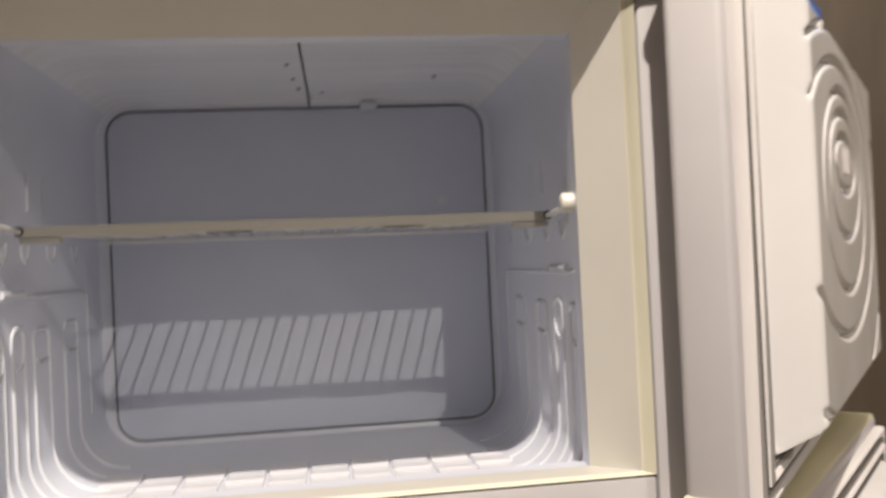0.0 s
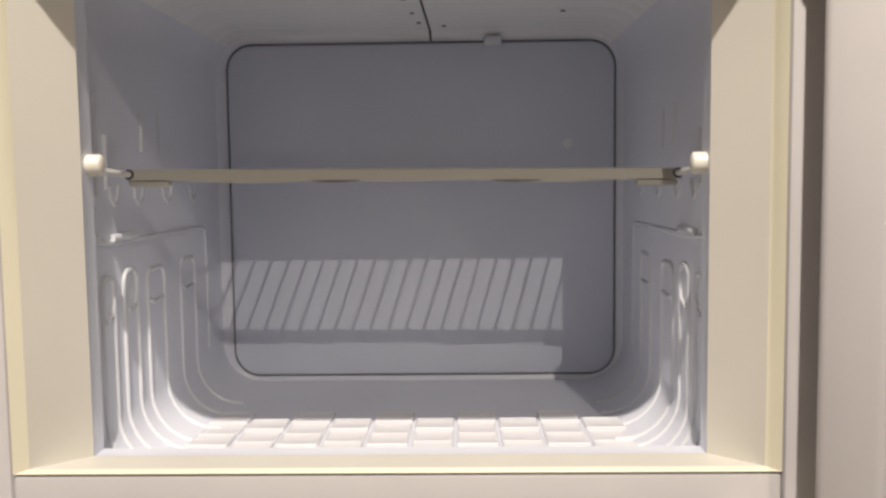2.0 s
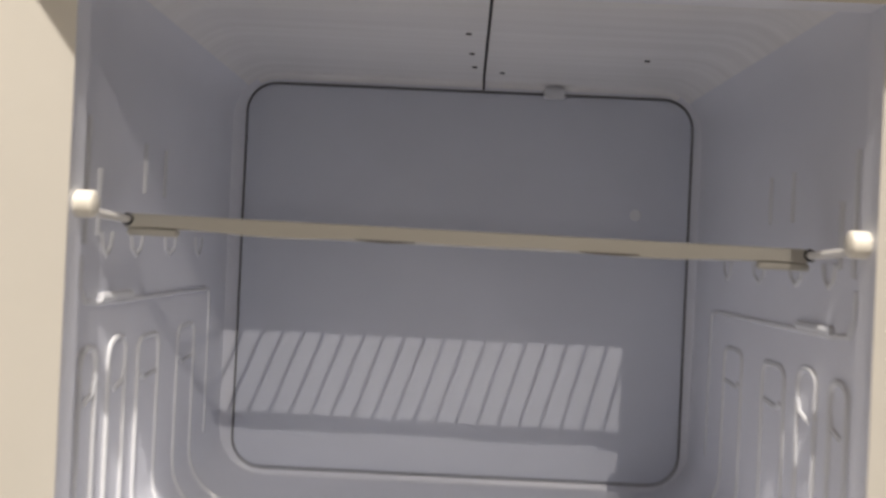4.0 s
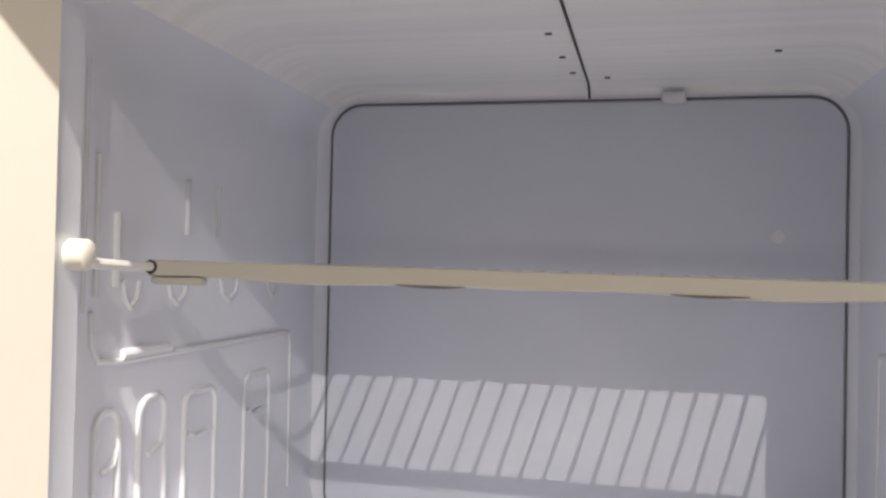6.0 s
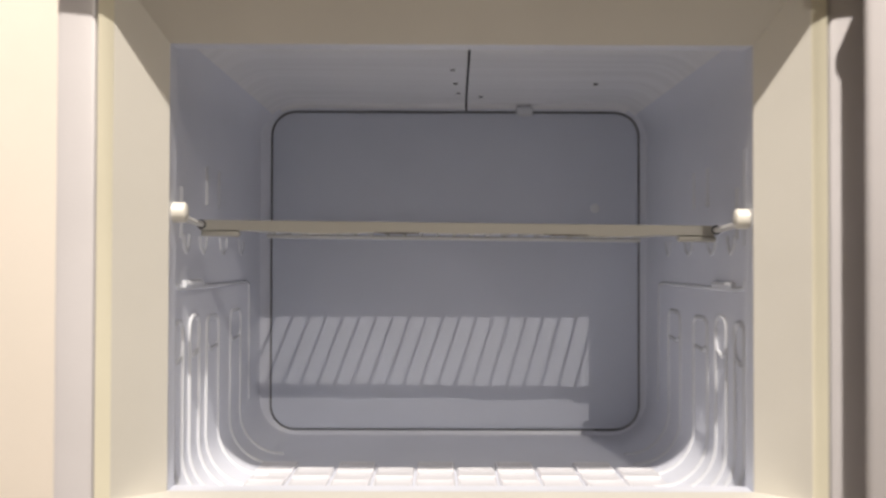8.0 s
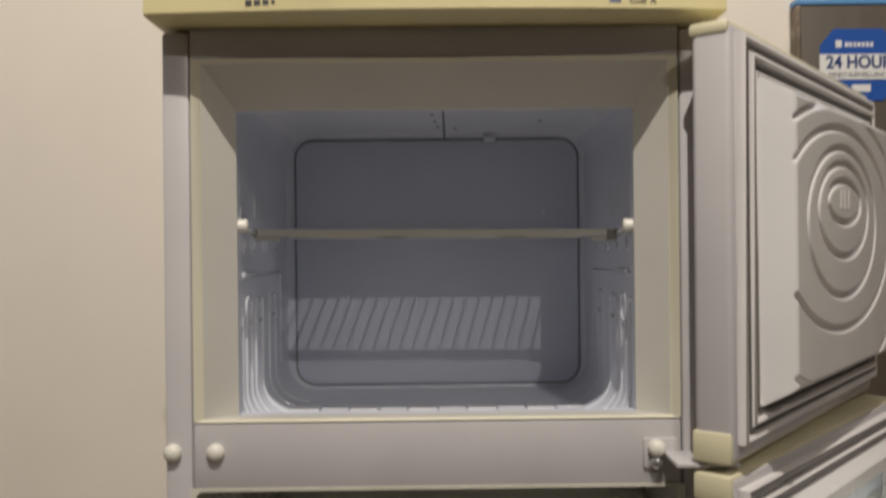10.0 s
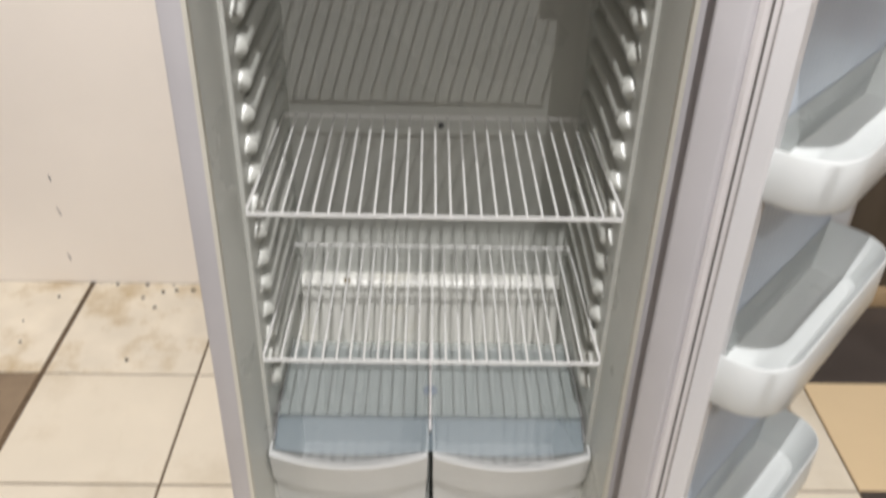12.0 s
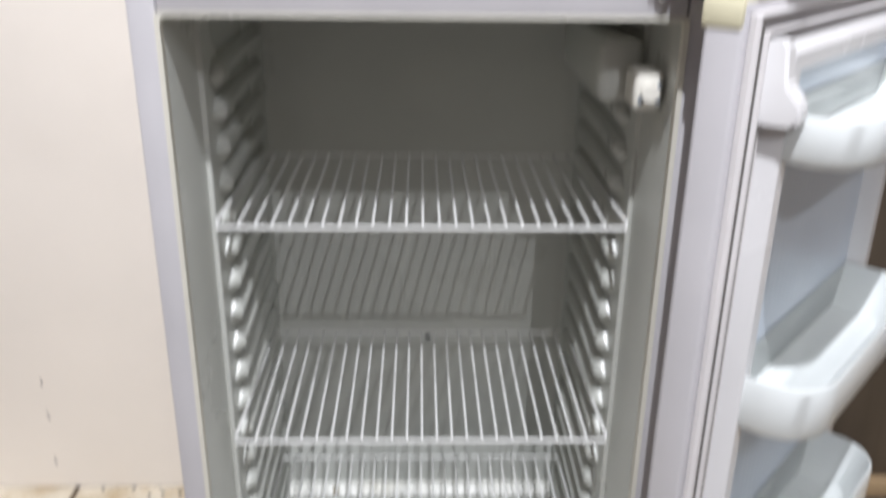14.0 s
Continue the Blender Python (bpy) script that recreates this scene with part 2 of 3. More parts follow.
for ob in list(scene.collection.objects):
    if ob.name.startswith("wall") or ob.name == "ceiling":
        ob["category"] = "wall" if ob.name.startswith("wall") else "ceiling"

# black scuffs on the wall behind
wall = bpy.data.objects["wall_north"]
for x, z, h, s in ((-0.914, 0.092, 0.026, 0.005), (-0.913, 0.229, 0.032, 0.007), (-0.913, 0.314, 0.021, 0.003)):
    bm = B()
    vs = [bm.verts.new(p) for p in ((x, Y1 - 0.0015, z), (x + 0.004, Y1 - 0.0015, z - h * 0.3), (x + s + 0.003, Y1 - 0.0015, z - h), (x + s, Y1 - 0.0015, z - h * 0.9))]
    bm.faces.new(vs)
    part("scuff", bm, M_SCUFF, wall)

floor = part("floor", box(B(), X0, X1, Y0, Y1, -0.08, -0.004), M_GROUT, label="tiled floor, dirty cream tiles with dark checkered tiles beside")
tagged(floor, category="floor", kind="structure")

# ---- the refrigerator ----
fridge = thing("refrigerator", (0, 0, 0), "white two-door refrigerator with yellowed trim, both doors open", "refrigerator")
HW, HI, DEP = 0.287, 0.2585, 0.60
for s in (-1, 1):
    x0, x1 = sorted((s * HI, s * HW))
    part("side_panel", box(B(), x0, x1, 0, DEP, 0.042, 1.764, 0.004), M_ENAMEL, fridge)
part("back_panel", box(B(), -HI, HI, DEP - 0.02, DEP - 0.002, 0.042, 1.764), M_ENAMEL, fridge)
part("partition", box(B(), -HI, HI, 0.04, DEP - 0.03, 1.285, 1.312), M_ENAMEL, fridge)
part("top_front_panel", box(B(), -HI + 0.001, HI - 0.001, 0.0, 0.03, 1.736, 1.7675, 0.002), M_ENAMEL, fridge)
part("crossbar", box(B(), -HI + 0.0015, HI - 0.0015, -0.001, 0.03, 1.283, 1.352, 0.003), M_ENAMEL, fridge, "white enamelled crossbar between the compartments")
part("bottom_front_strip", box(B(), -HI + 0.0015, HI - 0.0015, 0.001, 0.03, 0.046, 0.074, 0.004), M_ENAMEL, fridge)
part("bottom_panel", box(B(), -HI, HI, 0.03, DEP - 0.03, 0.046, 0.066), M_ENAMEL, fridge)

# bowed plastic top
def front_y(x):
    k = (x + 0.2895) / 0.2915 - 1
    return -0.060 + 0.012 * k * k


bm = B()
secs = []
for i in range(25):
    x = -0.2895 + 0.583 * i / 24
    k = (i - 12) / 12
    yf = -0.060 + 0.012 * k * k
    zt = 1.800 - 0.010 * k * k
    secs.append([(x, 0.0, 1.7682), (x, yf + 0.003, 1.7685), (x, yf, 1.7705), (x, yf, zt - 0.004), (x, yf + 0.006, zt), (x, DEP, 1.805), (x, DEP, 1.7682)])
loft(bm, secs, cap0=True, cap1=True)
top = part("top_cover", bm, M_YELLOWED, fridge, "yellowed plastic top cover with a bowed front edge")
# maker's mark as plain bars, class lettering and its small emblem
bm = B()
for i in range(4):
    box(bm, -0.186 + i * 0.0085, -0.1797 + i * 0.0085, front_y(-0.17) - 0.0006, front_y(-0.17) + 0.003, 1.7758, 1.7815, 0.0004, 1)
part("maker_mark", bm, M_INK, top, "plain dark bars of a maker's mark")
text("class_lettering", "CLASS", 0.0062, pose(0.203, front_y(0.203) - 0.0002, 1.7755, 90, 0, 3.2), M_INK, top)
text("class_letter", "A", 0.0088, pose(0.2185, front_y(0.2185) - 0.0002, 1.7752, 90, 0, 3.4), M_INK, top)
part("class_emblem", box(B(), 0.174, 0.186, front_y(0.18) - 0.0006, front_y(0.18) + 0.002, 1.776, 1.7800, 0.0004, 1), M_BLUEINK, top)

# freezer throat: a flared ivory frame from the front to the liner
bm = B()
FY = 0.036
outer = [(HI - 0.002, 0.0, 1.7355), (-HI + 0.002, 0.0, 1.7355), (-HI + 0.002, 0.0, 1.353), (HI - 0.002, 0.0, 1.353)]
mid = [(HI - 0.012, 0.0015, 1.7305), (-HI + 0.012, 0.0015, 1.7305), (-HI + 0.012, 0.0015, 1.3555), (HI - 0.012, 0.0015, 1.3555)]
inner = [(0.2175, FY, 1.686), (-0.2175, FY, 1.686), (-0.2175, FY, 1.3535), (0.2175, FY, 1.3535)]
loft(bm, [mid, inner])
part("freezer_frame", bm, M_THROAT, fridge, "flared ivory plastic frame of the freezer opening")
bm = B()
sq = lambda p, y, g: (p[0] + math.copysign(g, p[0]), y, p[2] + (g if p[2] > 1.5 else -g))
loft(bm, [[sq(p, FY, 0.0) for p in inner], [sq(p, FY + 0.003, 0.001) for p in inner], [sq(p, FY + 0.020, 0.001) for p in inner], [sq(p, FY + 0.024, 0.006) for p in inner], [sq(p, FY + 0.026, 0.014) for p in inner]])
part("freezer_collar", bm, M_LINER, fridge, "blue-grey collar behind the frame")
bm = B()
loft(bm, [[(p[0], 0.004, p[2]) for p in outer], [(p[0], -0.0015, p[2]) for p in outer], mid])
part("freezer_rim", bm, M_RIM, fridge, "thin pale yellow rim")

# freezer liner
ZF, ZT, YB, LW = 1.318, 1.712, 0.408, 0.230
bm = B()
loft(bm, [rrect(0.2265, ZF + 0.004, ZT - 0.004, 0.012, FY + 0.0255), rrect(0.2285, ZF + 0.002, ZT - 0.002, 0.030, FY + 0.034), rrect(LW, ZF, ZT, 0.046, FY + 0.05), rrect(LW - 0.001, ZF, ZT, 0.046, YB - 0.012), rrect(LW - 0.0035, ZF + 0.003, ZT - 0.003, 0.044, YB - 0.003),
          rrect(LW - 0.010, ZF + 0.008, ZT - 0.008, 0.036, YB)], cap1=True)
# ceiling faces take the streaked liner, lightened for bounced light
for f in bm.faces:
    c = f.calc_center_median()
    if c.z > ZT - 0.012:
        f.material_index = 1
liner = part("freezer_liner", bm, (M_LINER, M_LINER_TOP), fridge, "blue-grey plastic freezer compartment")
part("back_plate", loft(B(), [rrect(0.2145, 1.3285, 1.6985, 0.027, YB - 0.0005, cx=0.002), rrect(0.214, 1.329, 1.698, 0.0265, YB - 0.0022, cx=0.002), rrect(0.2125, 1.3305, 1.6965, 0.025, YB - 0.003, cx=0.002)], cap1=True), M_BACKPLATE, liner)
part("back_groove", tube(B(), rrect(0.2160, 1.327, 1.700, 0.0285, YB - 0.0006, n=8, cx=0.002), 0.0009, 6, closed=True), M_GROOVE_SOFT, liner, "dark groove round the back plate")
part("frost_spot", dome(B(), (0.166, YB - 0.0028, 1.587), 0.006, h=0.1), M_RIB, liner)
# seam, punched marks and the small clip on the ceiling
part("ceiling_seam", tube(B(), [(0.008, 0.06, ZT - 0.0005), (0.0105, 0.2, ZT - 0.0005), (0.014, YB - 0.012, ZT - 0.0005), (0.0145, YB - 0.003, 1.7015)], 0.0011, 6), M_GROOVE, liner)
for x, y in ((-0.004, 0.235), (0.0, 0.30), (0.004, 0.352), (0.030, 0.372), (0.148, 0.30), (-0.006, 0.14)):
    part("punched_mark", box(B(), x - 0.0022, x + 0.0022, y - 0.0008, y + 0.0008, ZT - 0.0012, ZT + 0.001), M_GROOVE, liner)
part("clip", box(B(), 0.073, 0.093, YB - 0.008, YB + 0.002, 1.695, 1.706, 0.003), M_RIB, liner, "small pale clip")


def wall_path(s, y, z, out=0.0):
    """A point on the freezer's side wall (s = -1, 1) at depth y; below the corner it runs along the curve onto the floor."""
    r = 0.046
    zc = ZF + r
    if z >= zc:
        return (s * (LW - out), y, z)
    a = (zc - z) / r
    if a <= math.pi / 2:
        return (s * (LW - r + (r - out) * math.cos(a)), y, zc - (r - out) * math.sin(a))
    d = (a - math.pi / 2) * r
    return (s * (LW - r - d), y, ZF + out)


def column(s, y, z0, z1, run):
    """From the floor's edge up the wall."""
    zc = ZF + 0.046
    low = zc - 0.046 * math.pi / 2 - run
    zs = [low + (zc - low) * i / 9 for i in range(9)] + [zc, z0, z1]
    return [wall_path(s, y, z) for z in zs]


for s in (-1, 1):
    for y0, y1, zt, run, small in ((0.088, 0.111, 1.474, 0.0, 1), (0.132, 0.160, 1.476, 0.002, 1), (0.184, 0.226, 1.472, 0.004, 0), (0.272, 0.316, 1.473, 0.002, 0)):
        r = min(0.010, (y1 - y0) / 2)
        a = column(s, y0, 1.40, zt - r, run)
        b = column(s, y1, 1.40, zt - r, run)[::-1]
        arc = [wall_path(s, y0 + r - r * math.cos(t), zt - r + r * math.sin(t)) for t in [math.pi / 2 * i / 5 for i in range(1, 6)]]
        arc += [wall_path(s, y1 - r + r * math.sin(t), zt - r + r * math.cos(t)) for t in [math.pi / 2 * i / 5 for i in range(0, 5)]]
        part("rib", tube(B(), a + arc + b, 0.0024, 8), M_RIB, liner)
        if small:
            yc = (y0 + y1) / 2
            part("rib", tube(B(), [wall_path(s, y1 - 0.001, zt - 0.022), wall_path(s, y1 - 0.004, zt - 0.030), wall_path(s, yc - 0.004, zt - 0.034)], 0.0022, 8), M_RIB, liner)
        else:
            part("rib", tube(B(), [wall_path(s, y0 + 0.006, zt - 0.026), wall_path(s, y0 + 0.014, zt - 0.030), wall_path(s, y1 - 0.004, zt - 0.028)], 0.0022, 8), M_RIB, liner)
    part("rib", tube(B(), [wall_path(s, 0.082, 1.53), wall_path(s, 0.083, 1.513), wall_path(s, 0.09, 1.503), wall_path(s, 0.11, 1.501), wall_path(s, 0.34, 1.501), wall_path(s, 0.354, 1.499), wall_path(s, 0.357, 1.49), wall_path(s, 0.359, 1.37)], 0.0022, 8), M_RIB, liner)
    part("rib", tube(B(), [wall_path(s, 0.111, 1.5045, 0.001), wall_path(s, 0.163, 1.5045, 0.001)], 0.0032, 8), M_RIB, liner)
    for y, za, zb in ((0.074, 1.530, 1.665), (0.086, 1.538, 1.615), (0.105, 1.543, 1.585), (0.182, 1.575, 1.61), (0.224, 1.575, 1.61)):
        part("rib", tube(B(), [wall_path(s, y, za), wall_path(s, y, zb)], 0.0024, 8), M_RIB, liner)
    for y, w in ((0.12, 0.018), (0.172, 0.022), (0.243, 0.026), (0.318, 0.02)):
        part("rib", tube(B(), [wall_path(s, y - w / 2, 1.546), wall_path(s, y - w / 2 + 0.003, 1.536), wall_path(s, y, 1.531), wall_path(s, y + w / 2 - 0.003, 1.536), wall_path(s, y + w / 2, 1.546)], 0.002, 8), M_RIB, liner)

# floor of the freezer: raised pads with channels between
pad_me = {}
for i in range(10):
    for j in range(9):
        x, y = -0.196 + i * 0.0392, 0.055 + j * 0.036 + (0.012 if i % 2 else 0.0)
        if y + 0.0352 > 0.282:
            continue
        h = 0.0035 if (i + j) % 2 else 0.0020
        if h not in pad_me:
            bm = box(B(), 0.0013, 0.0379, 0.0008, 0.0352, -0.002, h, 0.0011, 1)
            bm.normal_update()
            top_face = [f for f in bm.faces if f.normal.z > 0.9 and f.calc_area() > 5e-4]
            bmesh.ops.inset_region(bm, faces=top_face, thickness=0.0032, depth=-0.0011)
            ob = part("pad", bm, M_FROSTFLOOR, liner)
            pad_me[h] = ob.data
        else:
            ob = new("pad", pad_me[h])
            ob.parent = liner
        ob.location = (x, y, ZF)

# bolts, hinge bracket
for x in (-0.234, -0.279):
    part("bolt_cap", dome(B(), (x, -0.0005 if x > -0.26 else 0.0, 1.3215), 0.0095, h=0.75, stem=0.002), M_WHITE, fridge, "round white plastic bolt cap")
hinge = part("middle_hinge", box(B(), 0.216, 0.252, -0.005, 0.0, 1.300, 1.332, 0.002), M_ENAMEL, fridge, "white hinge bracket between the doors")
part("hinge_arm", box(B(), 0.236, 0.30, -0.058, -0.002, 1.3135, 1.3185, 0.0015), M_ENAMEL, hinge)
part("hinge_bolt", dome(B(), (0.229, -0.005, 1.322), 0.009, h=0.7, stem=0.006), M_WHITE, hinge)
part("hinge_bolt", dome(B(), (0.229, -0.005, 1.307), 0.007, h=0.7, stem=0.004), M_METAL, hinge)

# feet and bottom hinge
for s in (-1, 1):
    foot = part("foot", box(B(), *sorted((s * 0.287, s * 0.25)), -0.006, 0.03, 0.0, 0.042, 0.005), M_WHITE, fridge, "white plastic foot")
    part("foot_plate", box(B(), *sorted((s * 0.25, s * 0.214)), 0.0, 0.02, 0.006, 0.044, 0.003), M_ENAMEL, foot)
    part("screw", dome(B(), (s * 0.226, 0.0, 0.026), 0.003), M_INK, foot)
low_hinge = part("bottom_hinge", box(B(), 0.252, 0.290, -0.012, -0.007, 0.002, 0.044, 0.002), M_WHITE, fridge, "white bottom hinge plate with dark screws")
part("hinge_tongue", box(B(), 0.255, 0.298, -0.06, -0.012, 0.014, 0.020, 0.002), M_ENAMEL, low_hinge)
for x, z in ((0.262, 0.034), (0.281, 0.034), (0.270, 0.015)):
    part("screw", dome(B(), (x, -0.012, z), 0.0042), M_INK, low_hinge)

# fridge compartment liner
ZB, ZTF, YF = 0.078, 1.278, 0.432
def fsec(y, hw, z0=ZB, z1=ZTF, r=0.02):
    return rrect(hw, z0, z1, r, y)
bm = B()
loft(bm, [fsec(0.002, 0.2575, 0.0755, 1.2825, 0.004), fsec(0.008, 0.2552, 0.0768, 1.2808, 0.008), fsec(0.095, 0.2475, 0.080, 1.272, 0.012), fsec(0.100, 0.2425, 0.0805, 1.270, 0.014), fsec(0.41, 0.2375, 0.081, 1.262, 0.02), fsec(YF - 0.004, 0.2345, 0.082, 1.258, 0.02),
          fsec(YF, 0.229, 0.086, 1.253, 0.018)], cap1=True)
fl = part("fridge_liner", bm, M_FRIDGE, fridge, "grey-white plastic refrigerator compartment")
bm = B()
loft(bm, [fsec(0.003, 0.2602, 0.0742, 1.2834, 0.004), fsec(-0.0022, 0.2602, 0.0742, 1.2834, 0.004), fsec(-0.0022, 0.2550, 0.0770, 1.2805, 0.008), fsec(0.0085, 0.2550, 0.0770, 1.2805, 0.008)])
part("fridge_rim", bm, M_FRIDGERIM, fridge, "thin pale yellow rim")
# shelf ribs on the side walls
bm0 = B()
secs = []
for i in range(21):
    t = i / 20
    r = max(0.0012, 0.0112 * min(1.0, math.sqrt(max(0.0, 1 - (1 - min(1, t / 0.06)) ** 2)), math.sqrt(max(0.0, 1 - (1 - min(1, (1 - t) / 0.10)) ** 2))))
    secs.append([(1.25 * r * math.cos(2 * math.pi * q / 12), 0.285 * t, 0.010 * math.sin(math.pi * min(1, t * 1.6) / 2) + 1.25 * r * math.sin(2 * math.pi * q / 12)) for q in range(12)])
loft(bm0, secs, cap0=True, cap1=True)
rib_me = None
for s in (-1, 1):
    z = 0.415
    while z < 1.20:
        if rib_me is None:
            rib = part("shelf_rib", bm0, M_FRIDGE, fl)
            rib_me = rib.data
        else:
            rib = new("shelf_rib", rib_me)
            rib.parent = fl
        rib.location = (s * 0.2415, 0.125, z)
        z += 0.0435
    part("side_edge", tube(B(), [(s * 0.2445, 0.098, 0.36), (s * 0.2445, 0.098, 1.12)], 0.003, 8), M_FRIDGE, fl)

# stepped back over the machine room, with upright flutes
bm = B()
n = 150
prof = [(YF + 0.002, 0.412), (YF - 0.002, 0.409), (0.420, 0.405), (0.413, 0.399), (0.409, 0.388), (0.400, 0.335), (0.382, 0.25), (0.352, 0.083)]
secs = []
for i in range(n + 1):
    x = -0.2385 + 0.477 * i / n
    w = 0.0022 * math.cos(x / 0.0186 * 2 * math.pi)
    secs.append([(x, y + (w if 2 <= k <= 6 else 0), z + (w if k in (2, 3) else 0)) for k, (y, z) in enumerate(prof)])
loft(bm, secs, closed=False)
part("stepped_back", bm, M_HUMP, fl, "fluted pale step at the compartment's back")
part("rust_spot", dome(B(), (-0.152, 0.417, 0.404), 0.006, axis=(0, -0.5, 0.8), h=0.15), M_RUST, fl)
part("drain_hole", dome(B(), (0.011, YF - 0.001, 0.706), 0.005, h=0.2), M_GROOVE, fl)
# thermostat and lamp housing high on the side wall
ho = part("lamp_housing", box(B(), 0.192, 0.243, 0.085, 0.33, 1.180, 1.252, 0.012, 3), M_FRIDGE, fl, "grey plastic lamp housing on the side wall")
th = part("thermostat", box(B(), 0.2195, 0.2505, 0.030, 0.078, 1.184, 1.224, 0.006, 3), M_WHITE, fl, "white thermostat with a control dial")
part("dial", tube(B(), [(0.2355, 0.024, 1.2035), (0.2355, 0.034, 1.2035)], 0.0095, 20), M_WHITE, th)
for dx, dz in ((-0.0085, -0.0085), (0.0095, -0.0095), (0.0105, 0.0065)):
    part("dial_mark", box(B(), 0.2355 + dx - 0.003, 0.2355 + dx + 0.003, 0.0285, 0.033, 1.2035 + dz - 0.004, 1.2035 + dz + 0.004, 0.001, 1), M_GASKET_MID, th)

# ---- the doors ----
PHI = 48
DOOR = Matrix.Translation((0.287, -0.079, 0)) @ Matrix.Rotation(radians(PHI), 4, "Z")
FREEZER_DOOR = Matrix.Translation((0.287, -0.079, 0)) @ Matrix.Rotation(radians(51), 4, "Z")
# door space: x along the width from the hinge edge, y = -d (d grows out of the inner face), z up
DT = 0.040


def door_slab(name, z0, z1, label):
    d = part(name, box(B(), -0.003, 0.562, 0.0, DT, z0, z1, 0.006, 3), M_ENAMEL, fridge, label)
    d.matrix_local = FREEZER_DOOR if z1 > 1.5 else DOOR
    for za, zb in ((z0 - 0.002, z0 + 0.030), (z1 - 0.010, z1 + 0.003) if z1 > 1.5 else (z1 - 0.026, z1 + 0.002)):
        part("end_cap", box(B(), -0.0055, 0.5645, 0.002, DT + 0.002, za, zb, 0.004, 2), M_ENAMEL if za < 0.1 else M_CAP, d, "white end cap" if za < 0.1 else "yellowed plastic end cap")
    # gasket: nested folds round the inner face; dark lines paint shade in the creases
    for off, r, dep, m in ((0.010, 0.0065, 0.004, M_GASKET), (0.0185, 0.0013, 0.0088, M_GAP_SHADE), (0.026, 0.0062, 0.007, M_GASKET), (0.034, 0.0012, 0.0105, M_GAP_SHADE), (0.041, 0.006, 0.005, M_GASKET)):
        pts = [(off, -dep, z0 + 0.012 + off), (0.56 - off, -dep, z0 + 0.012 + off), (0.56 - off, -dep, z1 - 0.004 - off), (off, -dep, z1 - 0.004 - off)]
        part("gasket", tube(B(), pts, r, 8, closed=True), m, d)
    return d


fd = door_slab("freezer_door", 1.322, 1.750, "open white freezer door with ringed inner panel")
# raised inner panel with pressed rings
FX0, FX1, FZ0, FZ1, FD = 0.052, 0.505, 1.388, 1.686, 0.044
cxr, czr = 0.240, 1.585


def groove_depth(x, z):
    dx, dz = x - cxr, z - czr
    g = 0.0
    for rx, rz, cz in ((0.070, 0.0235, -0.0035), (0.108, 0.053, -0.013), (0.148, 0.0845, -0.0265), (0.23, 0.114, -0.034), (0.315, 0.160, -0.055)):
        q = math.hypot(dx / rx, (dz - cz) / rz)
        grad = math.hypot(dx / rx ** 2, (dz - cz) / rz ** 2) / max(q, 1e-6)
        dist = (q - 1) / max(grad, 1e-6)
        fade = min(1, max(0, (x - FX0 - 0.001) / 0.004))
        g = max(g, math.exp(-(dist / 0.0028) ** 2) * fade)
    return g


bm = B()
NX, NZ = 320, 250
grid = []
for i in range(NX + 1):
    row = []
    for j in range(NZ + 1):
        x = FX0 + (FX1 - FX0) * i / NX
        z = FZ0 + (FZ1 - FZ0) * j / NZ
        e = min(x - FX0, FX1 - x, z - FZ0, FZ1 - z)
        rim = 0.005 * (1 - min(1, e / 0.006)) ** 2
        row.append(bm.verts.new((x, -(FD - rim - 0.0060 * groove_depth(x, z)), z)))
    grid.append(row)
for i in range(NX):
    for j in range(NZ):
        bm.faces.new((grid[i][j], grid[i + 1][j], grid[i + 1][j + 1], grid[i][j + 1]))
loop = [grid[i][0] for i in range(NX + 1)] + [grid[NX][j] for j in range(1, NZ + 1)] + [grid[i][NZ] for i in range(NX - 1, -1, -1)] + [grid[0][j] for j in range(NZ - 1, 0, -1)]
base = [bm.verts.new((v.co.x + (-0.006 if v.co.x < 0.2 else 0.006) * 1.0, 0.0, v.co.z + (-0.022 if v.co.z < 1.5 else 0.024))) for v in loop]
for k in range(len(loop)):
    k2 = (k + 1) % len(loop)
    bm.faces.new((loop[k], loop[k2], base[k2], base[k]))
ip = part("inner_panel", bm, M_DOORLINER, fd, "white moulded panel with concentric pressed rings")
# faint unreadable mark at the rings' centre
for i in range(3):
    part("mark", box(B(), cxr - 0.022 + i * 0.017, cxr - 0.012 + i * 0.017, -FD - 0.0006, -FD + 0.001, czr - 0.011, czr + 0.011, 0.0004, 1), M_GASKET, ip)

rd = door_slab("fridge_door", 0.036, 1.308, "open white refrigerator door with four balconies")
# moulded frame round the door's recess
bm = B()
rx0, rx1, rz0, rz1 = 0.052, 0.508, 0.088, 1.262
def ring(x0, x1, z0, z1, y):
    return [(x0, y, z0), (x1, y, z0), (x1, y, z1), (x0, y, z1)]
loft(bm, [ring(rx0 - 0.006, rx1 + 0.006, rz0 - 0.006, rz1 + 0.006, 0.0), ring(rx0, rx1, rz0, rz1, -0.026), ring(rx0 + 0.004, rx1 - 0.004, rz0 + 0.004, rz1 - 0.004, -0.030), ring(rx0 + 0.022, rx1 - 0.022, rz0 + 0.020, rz1 - 0.020, -0.030),
          ring(rx0 + 0.026, rx1 - 0.026, rz0 + 0.024, rz1 - 0.024, -0.026), ring(rx0 + 0.03, rx1 - 0.03, rz0 + 0.03, rz1 - 0.03, -0.004)])
part("liner_frame", bm, M_DOORLINER, rd, "white moulded frame of the door liner")
# recess panel: darker and bluer than the frame round it
bm = B()
secs = []
